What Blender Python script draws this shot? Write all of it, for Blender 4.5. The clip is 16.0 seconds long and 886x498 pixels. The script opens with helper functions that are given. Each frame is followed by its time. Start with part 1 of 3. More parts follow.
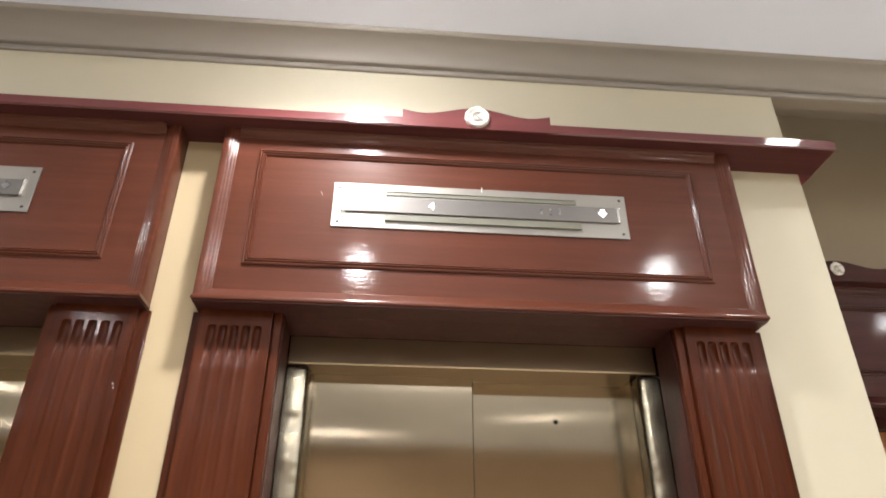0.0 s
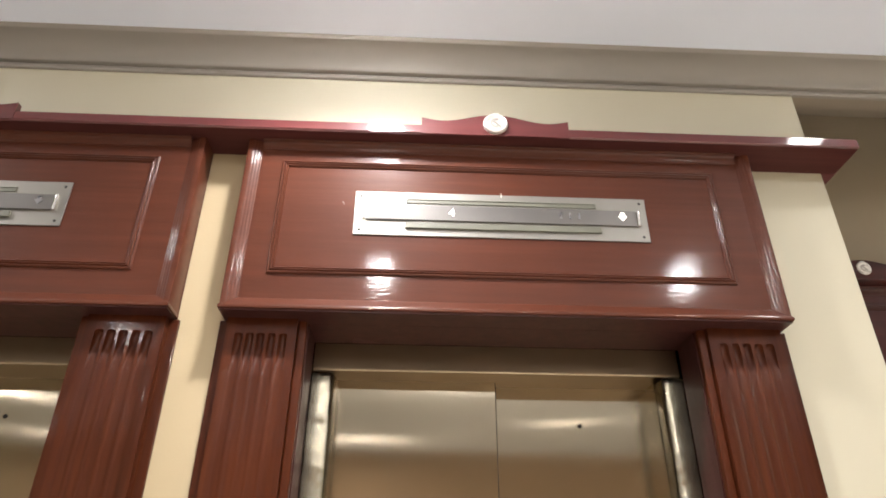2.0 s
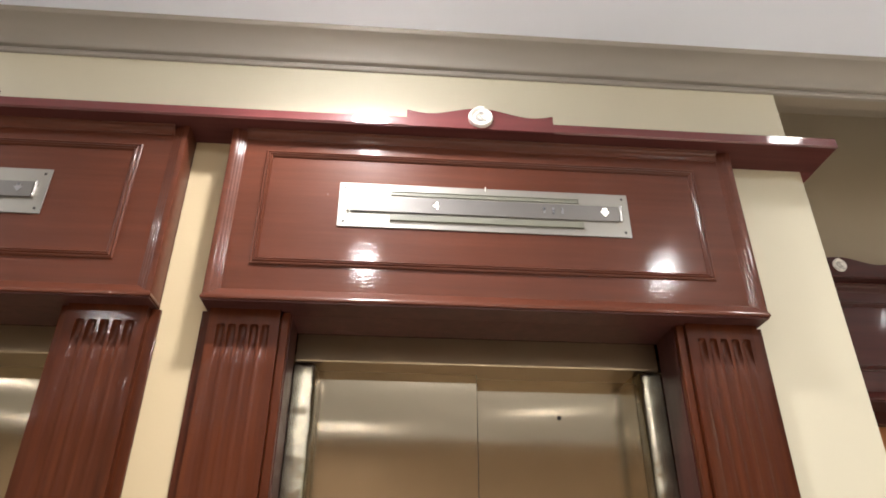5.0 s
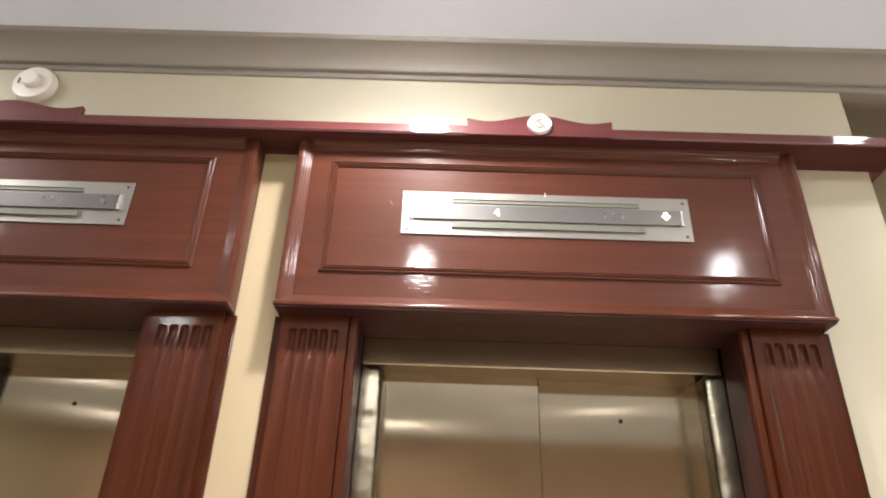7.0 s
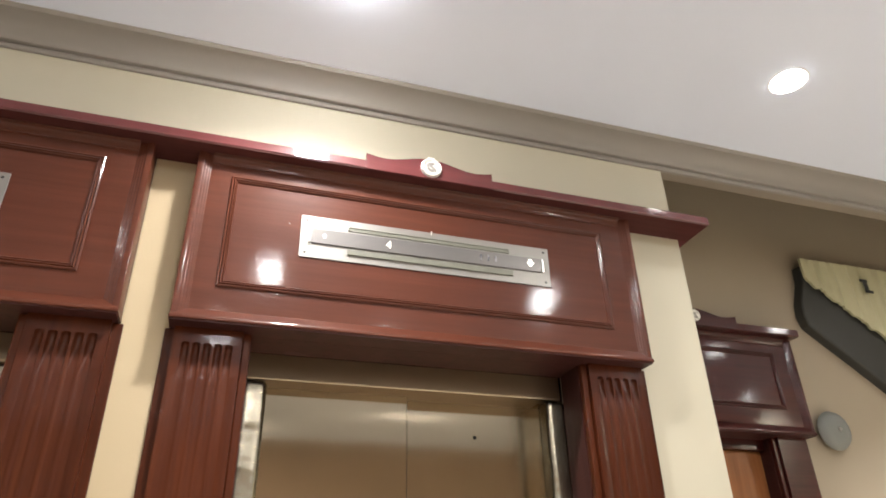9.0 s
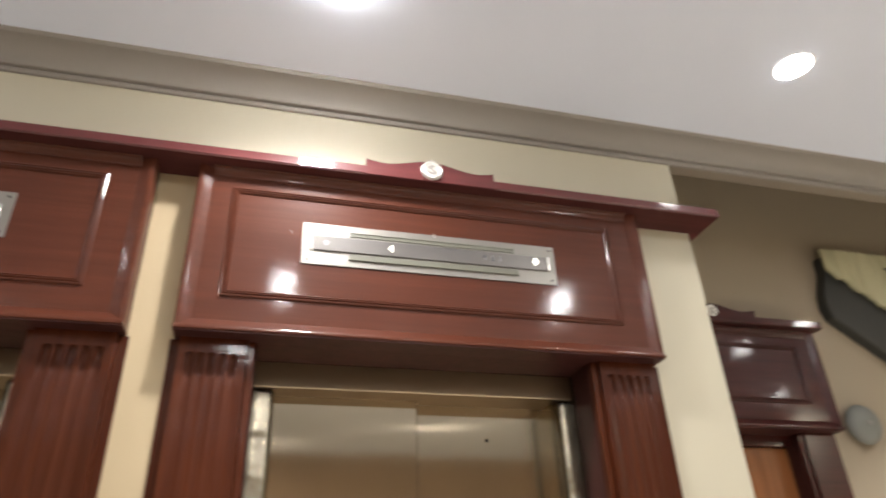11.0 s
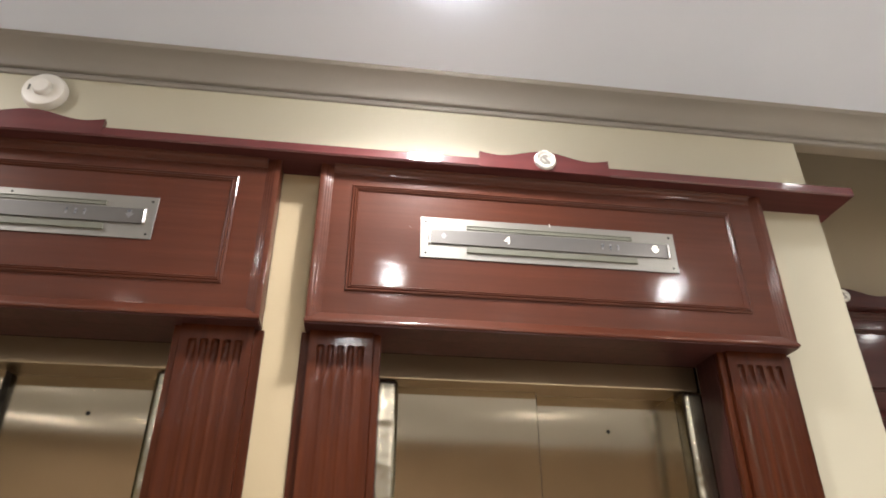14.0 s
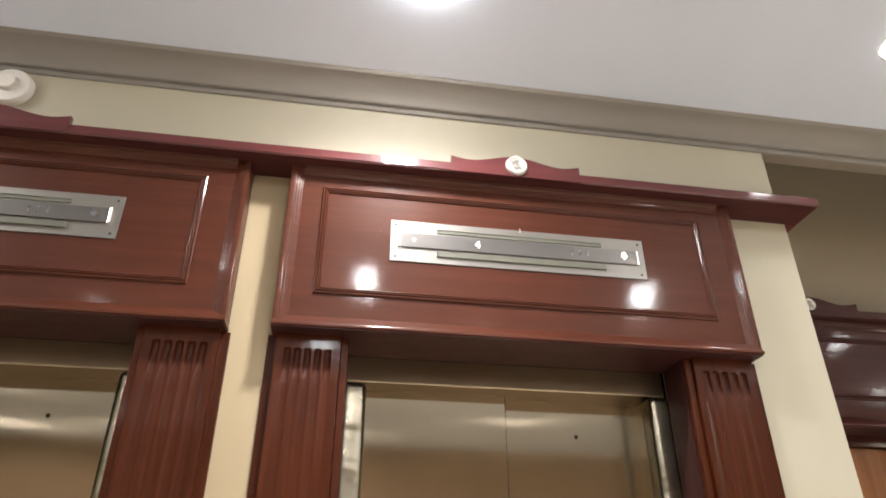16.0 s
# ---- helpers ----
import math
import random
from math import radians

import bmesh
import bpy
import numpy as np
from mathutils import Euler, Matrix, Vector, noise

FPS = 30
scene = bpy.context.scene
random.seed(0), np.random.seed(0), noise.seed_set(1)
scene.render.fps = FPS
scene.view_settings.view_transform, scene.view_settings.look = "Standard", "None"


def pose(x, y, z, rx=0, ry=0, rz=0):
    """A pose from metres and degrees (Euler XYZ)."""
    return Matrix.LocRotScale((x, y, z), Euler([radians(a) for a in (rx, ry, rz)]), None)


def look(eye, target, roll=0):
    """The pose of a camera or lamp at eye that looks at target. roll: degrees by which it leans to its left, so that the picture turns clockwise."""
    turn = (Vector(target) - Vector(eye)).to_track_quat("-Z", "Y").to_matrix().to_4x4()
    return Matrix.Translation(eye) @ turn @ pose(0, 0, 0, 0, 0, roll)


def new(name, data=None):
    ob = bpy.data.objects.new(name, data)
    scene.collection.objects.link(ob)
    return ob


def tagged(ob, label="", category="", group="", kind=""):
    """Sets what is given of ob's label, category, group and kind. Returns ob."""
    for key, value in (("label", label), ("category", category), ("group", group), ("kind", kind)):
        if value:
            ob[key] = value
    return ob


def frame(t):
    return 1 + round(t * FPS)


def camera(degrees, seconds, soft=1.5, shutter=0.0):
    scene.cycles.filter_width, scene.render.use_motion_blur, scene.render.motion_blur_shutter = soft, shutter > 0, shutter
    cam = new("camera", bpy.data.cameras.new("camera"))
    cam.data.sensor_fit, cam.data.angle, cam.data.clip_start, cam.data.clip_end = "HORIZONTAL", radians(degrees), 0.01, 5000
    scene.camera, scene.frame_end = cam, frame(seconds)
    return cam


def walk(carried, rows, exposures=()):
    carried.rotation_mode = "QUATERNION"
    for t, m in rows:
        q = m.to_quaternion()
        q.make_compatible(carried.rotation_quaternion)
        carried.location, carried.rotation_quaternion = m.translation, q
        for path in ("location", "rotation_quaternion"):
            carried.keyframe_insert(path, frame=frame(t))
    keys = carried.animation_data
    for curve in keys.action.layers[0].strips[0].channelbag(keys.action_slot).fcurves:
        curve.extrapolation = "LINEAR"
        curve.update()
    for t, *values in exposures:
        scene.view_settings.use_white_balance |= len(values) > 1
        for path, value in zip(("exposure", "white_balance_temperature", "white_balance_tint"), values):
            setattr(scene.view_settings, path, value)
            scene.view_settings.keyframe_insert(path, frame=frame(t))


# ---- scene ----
cam = camera(67.0, 16.0, soft=1.8, shutter=0.5)
PATH = [
    (0, (-0.24, -1.681, 1.487), (-0.097, 0.058, 2.466), 0.2),
    (0.5, (-0.217, -1.681, 1.48), (-0.078, 0.051, 2.47), -0.2),
    (1, (-0.214, -1.682, 1.475), (-0.132, 0.048, 2.475), 0.4),
    (1.5, (-0.236, -1.696, 1.483), (-0.146, 0.037, 2.477), 0.2),
    (2, (-0.237, -1.698, 1.479), (-0.161, 0.036, 2.472), 0.3),
    (2.5, (-0.241, -1.704, 1.48), (-0.171, 0.034, 2.467), 0.8),
    (3, (-0.249, -1.71, 1.479), (-0.182, 0.044, 2.439), 1.1),
    (3.5, (-0.259, -1.705, 1.477), (-0.147, 0.046, 2.438), 0.9),
    (3.7, (-0.265, -1.703, 1.477), (-0.125, 0.041, 2.446), 0.5),
    (5.8, (-0.225, -1.728, 1.492), (-0.123, 0.027, 2.447), 0.2),
    (6, (-0.225, -1.733, 1.492), (-0.144, 0.024, 2.445), 0.5),
    (6.5, (-0.233, -1.744, 1.498), (-0.219, 0.019, 2.442), 0.6),
    (7, (-0.279, -1.762, 1.49), (-0.296, -0.002, 2.44), 2.0),
    (7.5, (-0.467, -1.799, 1.49), (-0.24, -0.056, 2.443), -0.5),
    (8, (-0.58, -1.878, 1.497), (-0.133, -0.138, 2.376), -2.5),
    (8.5, (-0.578, -1.904, 1.484), (-0.083, -0.202, 2.41), -1.0),
    (8.7, (-0.578, -1.912, 1.49), (-0.024, -0.235, 2.428), -1.0),
    (10.8, (-0.487, -1.921, 1.461), (0.078, -0.274, 2.446), -2.5),
    (11, (-0.495, -1.915, 1.463), (-0.011, -0.242, 2.447), -2.5),
    (11.5, (-0.494, -1.924, 1.478), (-0.251, -0.192, 2.447), -1.4),
    (12, (-0.515, -1.914, 1.484), (-0.349, -0.161, 2.431), -1.3),
    (12.5, (-0.545, -1.918, 1.476), (-0.428, -0.159, 2.42), -0.2),
    (13, (-0.579, -1.911, 1.477), (-0.411, -0.156, 2.423), -0.1),
    (13.5, (-0.567, -1.906, 1.473), (-0.388, -0.157, 2.426), 0.2),
    (14, (-0.581, -1.908, 1.47), (-0.355, -0.167, 2.429), 0.2),
    (14.5, (-0.567, -1.904, 1.467), (-0.287, -0.173, 2.429), -0.3),
    (15, (-0.548, -1.908, 1.466), (-0.258, -0.183, 2.436), -0.4),
    (15.5, (-0.541, -1.912, 1.465), (-0.264, -0.188, 2.439), -0.1),
    (16, (-0.551, -1.908, 1.467), (-0.266, -0.184, 2.44), 0.0),
]
walk(cam, [(t, look(eye, target, roll)) for t, eye, target, roll in PATH], exposures=[(0.0, -0.06), (7.0, -0.04), (8.5, -0.08), (11.0, -0.30), (12.5, -0.26), (16.0, -0.28)])

# ---- measures of the lobby, metres ----
WALL_Y = -0.03          # face of the lift wall
PIER_X = 1.035           # where the lift wall ends
CEIL_Z = 3.166
FAR_Y = 0.48            # face of the wall set back beyond the pier
PITCH = 1.63            # from lift to lift
# downlights: x, y, watts, spread in degrees, depth of the lens's dome, brightness of the lens
# those at x -3.60, -3.62 and -2.40 are unseen, added to brighten the left doors
LAMPS = [(-2.30, -0.575, 18, 180, 0.022, "high"), (-0.370, -0.590, 23, 144, 0.028, "hot"), (1.240, -0.545, 3, 112, 0.012, "high"), (2.82, -0.545, 42, 98, 0.004, "glare"),
         (-2.60, -1.35, 1.5, 110, 0.012, "low"), (-0.43, -1.74, 18, 100, 0.008, "flare"), (1.225, -1.70, 6, 100, 0.008, "flare"), (2.87, -1.15, 24, 110, 0.004, "glare"),
         (4.03, -2.17, 30, 110, 0.004, "glare"), (-3.60, -3.25, 8, 160, 0.008, "low"), (0.49, -2.85, 44, 160, 0.008, "bright"), (2.60, -2.90, 38, 110, 0.012, "low"),
         (-2.12, -2.62, 11, 150, 0.008, "bright"), (-0.66, -2.72, 11, 150, 0.008, "bright"), (1.18, -3.95, 1.5, 160, 0.008, "dim"),
         (-3.62, -4.72, 8, 160, 0.008, "dim"), (-2.40, -4.72, 5, 160, 0.008, "dim"), (-0.72, -4.76, 6, 160, 0.008, "dim")]

# ---- world and lamps ----
world = bpy.data.worlds.new("world")
scene.world = world
world.use_nodes = True
world.node_tree.nodes["Background"].inputs[0].default_value = (0.9, 0.85, 0.8, 1)
world.node_tree.nodes["Background"].inputs[1].default_value = 0.0
LAMP_COLOUR = (1.0, 0.958, 0.945)


# ---- materials ----
def material(name, colour, rough, metal=0.0, coat=0.0, coat_rough=0.05):
    m = bpy.data.materials.new(name)
    m.use_nodes = True
    b = m.node_tree.nodes["Principled BSDF"]
    b.inputs["Base Color"].default_value = (*colour, 1)
    b.inputs["Roughness"].default_value = rough
    b.inputs["Metallic"].default_value = metal
    b.inputs["Coat Weight"].default_value = coat
    b.inputs["Coat Roughness"].default_value = coat_rough
    return m, m.node_tree.nodes, m.node_tree.links, b


def coords(n, l, scale):
    tc, mp = n.new("ShaderNodeTexCoord"), n.new("ShaderNodeMapping")
    mp.inputs["Scale"].default_value = scale
    l.new(tc.outputs["Object"], mp.inputs["Vector"])
    return mp.outputs["Vector"]


def noise_tex(n, l, vec, scale, detail=4, rough=0.55):
    t = n.new("ShaderNodeTexNoise")
    t.inputs["Scale"].default_value, t.inputs["Detail"].default_value, t.inputs["Roughness"].default_value = scale, detail, rough
    l.new(vec, t.inputs["Vector"])
    return t.outputs["Fac"]


def ramp(n, l, fac, stops):
    r = n.new("ShaderNodeValToRGB")
    e = r.color_ramp.elements
    while len(e) < len(stops):
        e.new(0.5)
    for k, (p, c) in zip(e, stops):
        k.position, k.color = p, (*c, 1)
    l.new(fac, r.inputs["Fac"])
    return r.outputs["Color"]


def spread(n, l, fac, lo, hi):
    m = n.new("ShaderNodeMapRange")
    m.inputs["From Min"].default_value, m.inputs["From Max"].default_value = 0.3, 0.7
    m.inputs["To Min"].default_value, m.inputs["To Max"].default_value = lo, hi
    l.new(fac, m.inputs["Value"])
    return m.outputs["Result"]


def bump(n, l, b, height, strength, distance, coat=False):
    k = n.new("ShaderNodeBump")
    k.inputs["Strength"].default_value, k.inputs["Distance"].default_value = strength, distance
    l.new(height, k.inputs["Height"])
    l.new(k.outputs["Normal"], b.inputs["Normal"])
    if coat:
        l.new(k.outputs["Normal"], b.inputs["Coat Normal"])


def wood(name, along, dark, mid, light, rough=0.42, coat=1.0, coat_rough=0.085, lacquer=0.12, crinkle=(20, 20, 110)):
    """Lacquered wood, its grain running along axis 0 or 2."""
    m, n, l, b = material(name, mid, rough, 0, coat, coat_rough)
    b.inputs["Specular IOR Level"].default_value = 0.1
    b.inputs["Coat IOR"].default_value = 1.45
    s = [38.0, 38.0, 38.0]
    s[along] = 1.6
    grain = noise_tex(n, l, coords(n, l, s), 1.0, 6, 0.62)
    blotch = noise_tex(n, l, coords(n, l, (1, 1, 1)), 2.3, 3)
    col = ramp(n, l, grain, [(0.28, dark), (0.5, mid), (0.74, light)])
    mix = n.new("ShaderNodeMix")
    mix.data_type, mix.blend_type = "RGBA", "MULTIPLY"
    mix.inputs["Factor"].default_value = 0.55
    l.new(col, mix.inputs["A"])
    l.new(ramp(n, l, blotch, [(0.3, (0.72, 0.72, 0.72)), (0.7, (1.15, 1.12, 1.1))]), mix.inputs["B"])
    l.new(mix.outputs["Result"], b.inputs["Base Color"])
    l.new(spread(n, l, blotch, coat_rough * 0.8, coat_rough * 1.5), b.inputs["Coat Roughness"])
    ripple = n.new("ShaderNodeMath")
    ripple.operation = "MULTIPLY_ADD"
    ripple.inputs[1].default_value = 0.25
    l.new(grain, ripple.inputs[0])
    l.new(noise_tex(n, l, coords(n, l, crinkle), 1.0, 2), ripple.inputs[2])
    bump(n, l, b, ripple.outputs[0], lacquer, 0.004, True)
    return m


def paint(name, colour, other, rough=0.6, relief=0.08):
    m, n, l, b = material(name, colour, rough)
    big = noise_tex(n, l, coords(n, l, (1, 1, 1)), 1.4, 4)
    fine = noise_tex(n, l, coords(n, l, (1, 1, 1)), 140.0, 3)
    l.new(ramp(n, l, big, [(0.3, other), (0.68, colour)]), b.inputs["Base Color"])
    l.new(spread(n, l, big, rough - 0.06, rough + 0.06), b.inputs["Roughness"])
    bump(n, l, b, fine, relief, 0.002)
    return m


def steel(name, colour, rough, brushed, dents=0.0):
    """Brushed steel; brushed is the axis along which the lines run."""
    m, n, l, b = material(name, colour, rough, 1.0)
    s = [900.0, 900.0, 900.0]
    s[brushed] = 12.0
    lines = noise_tex(n, l, coords(n, l, s), 1.0, 3)
    smear = noise_tex(n, l, coords(n, l, (1, 1, 1)), 5.0, 4)
    l.new(ramp(n, l, smear, [(0.3, tuple(0.86 * c for c in colour)), (0.7, colour)]), b.inputs["Base Color"])
    l.new(spread(n, l, lines, rough * 0.92, rough * 1.1), b.inputs["Roughness"])
    if dents:
        mix = n.new("ShaderNodeMath")
        mix.operation = "MULTIPLY_ADD"
        mix.inputs[1].default_value = 0.004
        l.new(lines, mix.inputs[0])
        l.new(noise_tex(n, l, coords(n, l, (12, 12, 18)), 1.0, 1), mix.inputs[2])
        bump(n, l, b, mix.outputs[0], dents, 0.02)
    else:
        bump(n, l, b, lines, 0.015, 0.0003)
    return m


def brushed_sheet(name, colour, rough, axis=0, aniso=0.85, wave=0.05, metal=1.0):
    """Brushed sheet steel, slightly wavy; reflections draw out along the axis."""
    m, n, l, b = material(name, colour, rough, metal)
    b.inputs["Anisotropic"].default_value = aniso
    t = n.new("ShaderNodeCombineXYZ")
    t.inputs[axis].default_value = 1.0
    l.new(t.outputs[0], b.inputs["Tangent"])
    smear = noise_tex(n, l, coords(n, l, (2.5, 2.5, 4)), 1.0, 4)
    l.new(ramp(n, l, smear, [(0.1, tuple(0.82 * c for c in colour)), (0.9, tuple(1.06 * c for c in colour))]), b.inputs["Base Color"])
    if wave:
        bump(n, l, b, smear, wave, 0.004)
    return m


def plain(name, colour, rough=0.5, metal=0.0, coat=0.0):
    m, n, l, b = material(name, colour, rough, metal, coat)
    f = noise_tex(n, l, coords(n, l, (1, 1, 1)), 60.0, 3)
    l.new(spread(n, l, f, max(0.03, rough - 0.08), rough + 0.08), b.inputs["Roughness"])
    return m


def glow(name, colour, strength):
    m, n, l, b = material(name, colour, 0.4)
    b.inputs["Emission Color"].default_value = (*colour, 1)
    b.inputs["Emission Strength"].default_value = strength
    return m


DARK, MID, LIGHT = (0.070, 0.0196, 0.0104), (0.080, 0.0236, 0.0128), (0.097, 0.0288, 0.0155)
WOOD_H = wood("mahogany_across", 0, DARK, MID, LIGHT, coat=0.50, coat_rough=0.075, lacquer=0.065, crinkle=(24, 24, 150))
WOOD_V = wood("mahogany_upright", 2, (0.042, 0.0095, 0.0034), (0.063, 0.0150, 0.0052), (0.088, 0.0225, 0.0080), coat=0.36, coat_rough=0.065, lacquer=0.05, crinkle=(130, 130, 80))
WOOD_SHELF = wood("mahogany_shelf", 0, (0.095, 0.0240, 0.0250), (0.113, 0.0290, 0.0300), (0.130, 0.0345, 0.0355), coat_rough=0.05, lacquer=0.05)
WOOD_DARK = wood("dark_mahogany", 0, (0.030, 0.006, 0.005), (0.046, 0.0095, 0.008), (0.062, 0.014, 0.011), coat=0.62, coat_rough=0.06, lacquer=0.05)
# darker copy of the mahogany: the shade of reveals and soffit is in its colour
WOOD_SHADED = wood("shaded_mahogany", 2, (0.038, 0.0138, 0.0120), (0.053, 0.0192, 0.0168), (0.069, 0.0250, 0.0220), coat=0.12, coat_rough=0.2)
WOOD_DOOR = wood("orange_oak", 2, (0.18, 0.068, 0.023), (0.24, 0.094, 0.034), (0.29, 0.12, 0.045), coat=0.4, coat_rough=0.2)
CREAM = paint("cream_wall_paint", (0.54, 0.512, 0.398), (0.51, 0.483, 0.376))
# cream darkened to tan: the shade over the recess is in this colour
SHADED_CREAM = paint("shaded_cream_paint", (0.265, 0.228, 0.185), (0.245, 0.21, 0.17))
# the cream wall again, darkened for the shadow that lies in the recess
RECESS_SHADED = paint("shaded_recess_paint", (0.335, 0.282, 0.205), (0.31, 0.26, 0.19))
TAN = paint("tan_wall_paint", (0.50, 0.375, 0.27), (0.46, 0.34, 0.245))
# shade and warm bounce between the lifts, put into the strip's colour
STRIP_SHADED = paint("shaded_strip_paint", (0.48, 0.39, 0.245), (0.445, 0.36, 0.225))
# taupe made darker: the unlit tone of the cove is put into this colour
CORNICE_SHADED = paint("shaded_cornice_paint", (0.285, 0.267, 0.243), (0.262, 0.244, 0.222))
CEILING_PAINT = paint("ceiling_paint", (0.77, 0.845, 0.985), (0.74, 0.815, 0.955), 0.7)
FLOOR_STONE = paint("polished_stone_floor", (0.66, 0.615, 0.54), (0.59, 0.545, 0.475), 0.3, 0.02)
BOUNCE_BROWN = paint("brown_bounce_surface", (0.25, 0.20, 0.165), (0.20, 0.155, 0.125), 0.3, 0.02)
STEEL_DOOR = brushed_sheet("brushed_door_steel", (0.475, 0.412, 0.305), 0.12, 0, 1.0, 0.03)
STEEL_FRAME = brushed_sheet("bronze_tinted_steel", (0.36, 0.292, 0.205), 0.34, 0, 0.3, 0.0)
STEEL_SIDE = brushed_sheet("satin_return_steel", (0.62, 0.57, 0.47), 0.18, 1)
STEEL_POST = steel("dented_bright_steel", (0.32, 0.29, 0.22), 0.24, 2, dents=0.2)
STEEL_PLATE = brushed_sheet("brushed_plate_steel", (0.285, 0.273, 0.250), 0.40, 2, 0.0, 0.0, 0.7)
STEEL_BAR = brushed_sheet("brushed_bar_steel", (0.180, 0.172, 0.164), 0.38, 2, 0.0, 0.0, 0.8)
STEEL_EDGE = steel("plate_edge_steel", (0.80, 0.78, 0.74), 0.22, 0)
SLOT = plain("greenish_slot_acrylic", (0.135, 0.137, 0.108), 0.4)
SCREW = plain("screw_steel", (0.35, 0.34, 0.32), 0.35, 1.0)
BLACK = plain("black_rubber", (0.012, 0.011, 0.010), 0.6)
ENGRAVED = plain("engraved_grey", (0.30, 0.30, 0.31), 0.3, 0.95)
LIT_WHITE = glow("lit_numeral", (1.0, 0.97, 0.9), 1.5)
SILVER = plain("silver_white_enamel", (0.74, 0.73, 0.69), 0.3, 0.35)
SILVER_RELIEF = plain("dull_pewter_relief", (0.36, 0.35, 0.32), 0.35, 0.6)
PLASTIC = plain("white_plastic", (0.78, 0.76, 0.71), 0.4)
LENS = {level: glow(level + "_lamp_lens", (1.0, 0.965, 0.94), power) for level, power in (("flare", 420.0), ("hot", 260.0), ("glare", 110.0), ("bright", 80.0), ("high", 34.0), ("low", 25.0), ("dim", 8.0))}
GREY_DISC = plain("grey_painted_metal", (0.18, 0.19, 0.175), 0.5)
PLEAT = paint("cream_fluted_plaster", (0.47, 0.45, 0.285), (0.41, 0.39, 0.24), 0.6)
PLEAT_DARK = paint("dark_green_grey_bowl", (0.030, 0.031, 0.026), (0.024, 0.025, 0.021), 0.6)


# ---- mesh helpers ----
def box_into(bm, x0, x1, y0, y1, z0, z1):
    v = [bm.verts.new((x, y, z)) for x in (x0, x1) for y in (y0, y1) for z in (z0, z1)]
    for f in ((0, 1, 3, 2), (4, 6, 7, 5), (0, 4, 5, 1), (2, 3, 7, 6), (0, 2, 6, 4), (1, 5, 7, 3)):
        bm.faces.new([v[k] for k in f])


def boxes(*sizes, bevel=0.0, segments=2):
    bm = bmesh.new()
    for s in sizes:
        box_into(bm, *s)
    bmesh.ops.recalc_face_normals(bm, faces=bm.faces)
    if bevel:
        bmesh.ops.bevel(bm, geom=bm.edges[:], offset=bevel, segments=segments, affect="EDGES", profile=0.5)
    return bm


def sweep_x(profile, x0, x1):
    """A closed (y, z) profile drawn along x."""
    bm = bmesh.new()
    rings = [[bm.verts.new((x, y, z)) for y, z in profile] for x in (x0, x1)]
    k = len(profile)
    for a in range(k):
        b = (a + 1) % k
        bm.faces.new((rings[0][a], rings[0][b], rings[1][b], rings[1][a]))
    bm.faces.new(rings[0])
    bm.faces.new(rings[1][::-1])
    bmesh.ops.recalc_face_normals(bm, faces=bm.faces)
    return bm


def sweep_z(profile, z0, z1):
    """A closed (x, y) profile drawn along z."""
    bm = bmesh.new()
    rings = [[bm.verts.new((x, y, z)) for x, y in profile] for z in (z0, z1)]
    k = len(profile)
    for a in range(k):
        b = (a + 1) % k
        bm.faces.new((rings[0][a], rings[0][b], rings[1][b], rings[1][a]))
    bm.faces.new(rings[0])
    bm.faces.new(rings[1][::-1])
    bmesh.ops.recalc_face_normals(bm, faces=bm.faces)
    return bm


def lathe(profile, turns=32, caps=True):
    """A (radius, height) profile turned about y; height runs towards -y."""
    bm = bmesh.new()
    rings = []
    for r, h in profile:
        rings.append([bm.verts.new((r * math.cos(a), -h, r * math.sin(a))) for a in (2 * math.pi * k / turns for k in range(turns))])
    for p, q in zip(rings, rings[1:]):
        for k in range(turns):
            j = (k + 1) % turns
            bm.faces.new((p[k], p[j], q[j], q[k]))
    if caps:
        bm.faces.new(rings[0])
        bm.faces.new(rings[-1])
    bmesh.ops.remove_doubles(bm, verts=bm.verts, dist=1e-6)
    bmesh.ops.recalc_face_normals(bm, faces=bm.faces)
    return bm


def rect_moulding(x0, x1, z0, z1, y, profile):
    """A mitred frame on a wall face; profile: (inset from the outer edge, height towards -y), from the outer edge inwards."""
    bm = bmesh.new()
    rings = []
    for i, h in profile:
        rings.append([bm.verts.new(c) for c in ((x0 + i, y - h, z0 + i), (x1 - i, y - h, z0 + i), (x1 - i, y - h, z1 - i), (x0 + i, y - h, z1 - i))])
    for p, q in zip(rings, rings[1:] + rings[:1]):
        for k in range(4):
            j = (k + 1) % 4
            bm.faces.new((p[k], p[j], q[j], q[k]))
    bmesh.ops.recalc_face_normals(bm, faces=bm.faces)
    return bm


def mesh_of(bm, mat, smooth=False):
    me = bpy.data.meshes.new("mesh")
    bm.to_mesh(me)
    bm.free()
    me.materials.append(mat)
    if smooth:
        for p in me.polygons:
            p.use_smooth = True
        me.set_sharp_from_angle(angle=radians(35))
    return me


def part(name, bm, mat, parent, label="", smooth=False):
    ob = new(name, mesh_of(bm, mat, smooth))
    ob.parent = parent
    if label:
        ob["label"] = label
    return ob


def thing(name, x, y, z, label, category, group=""):
    ob = new(name)
    ob.location = (x, y, z)
    ob.empty_display_size = 0.1
    return tagged(ob, label, category, group)


def single(name, bm, mat, label, category, kind="", smooth=False):
    return tagged(new(name, mesh_of(bm, mat, smooth)), label, category, kind=kind)


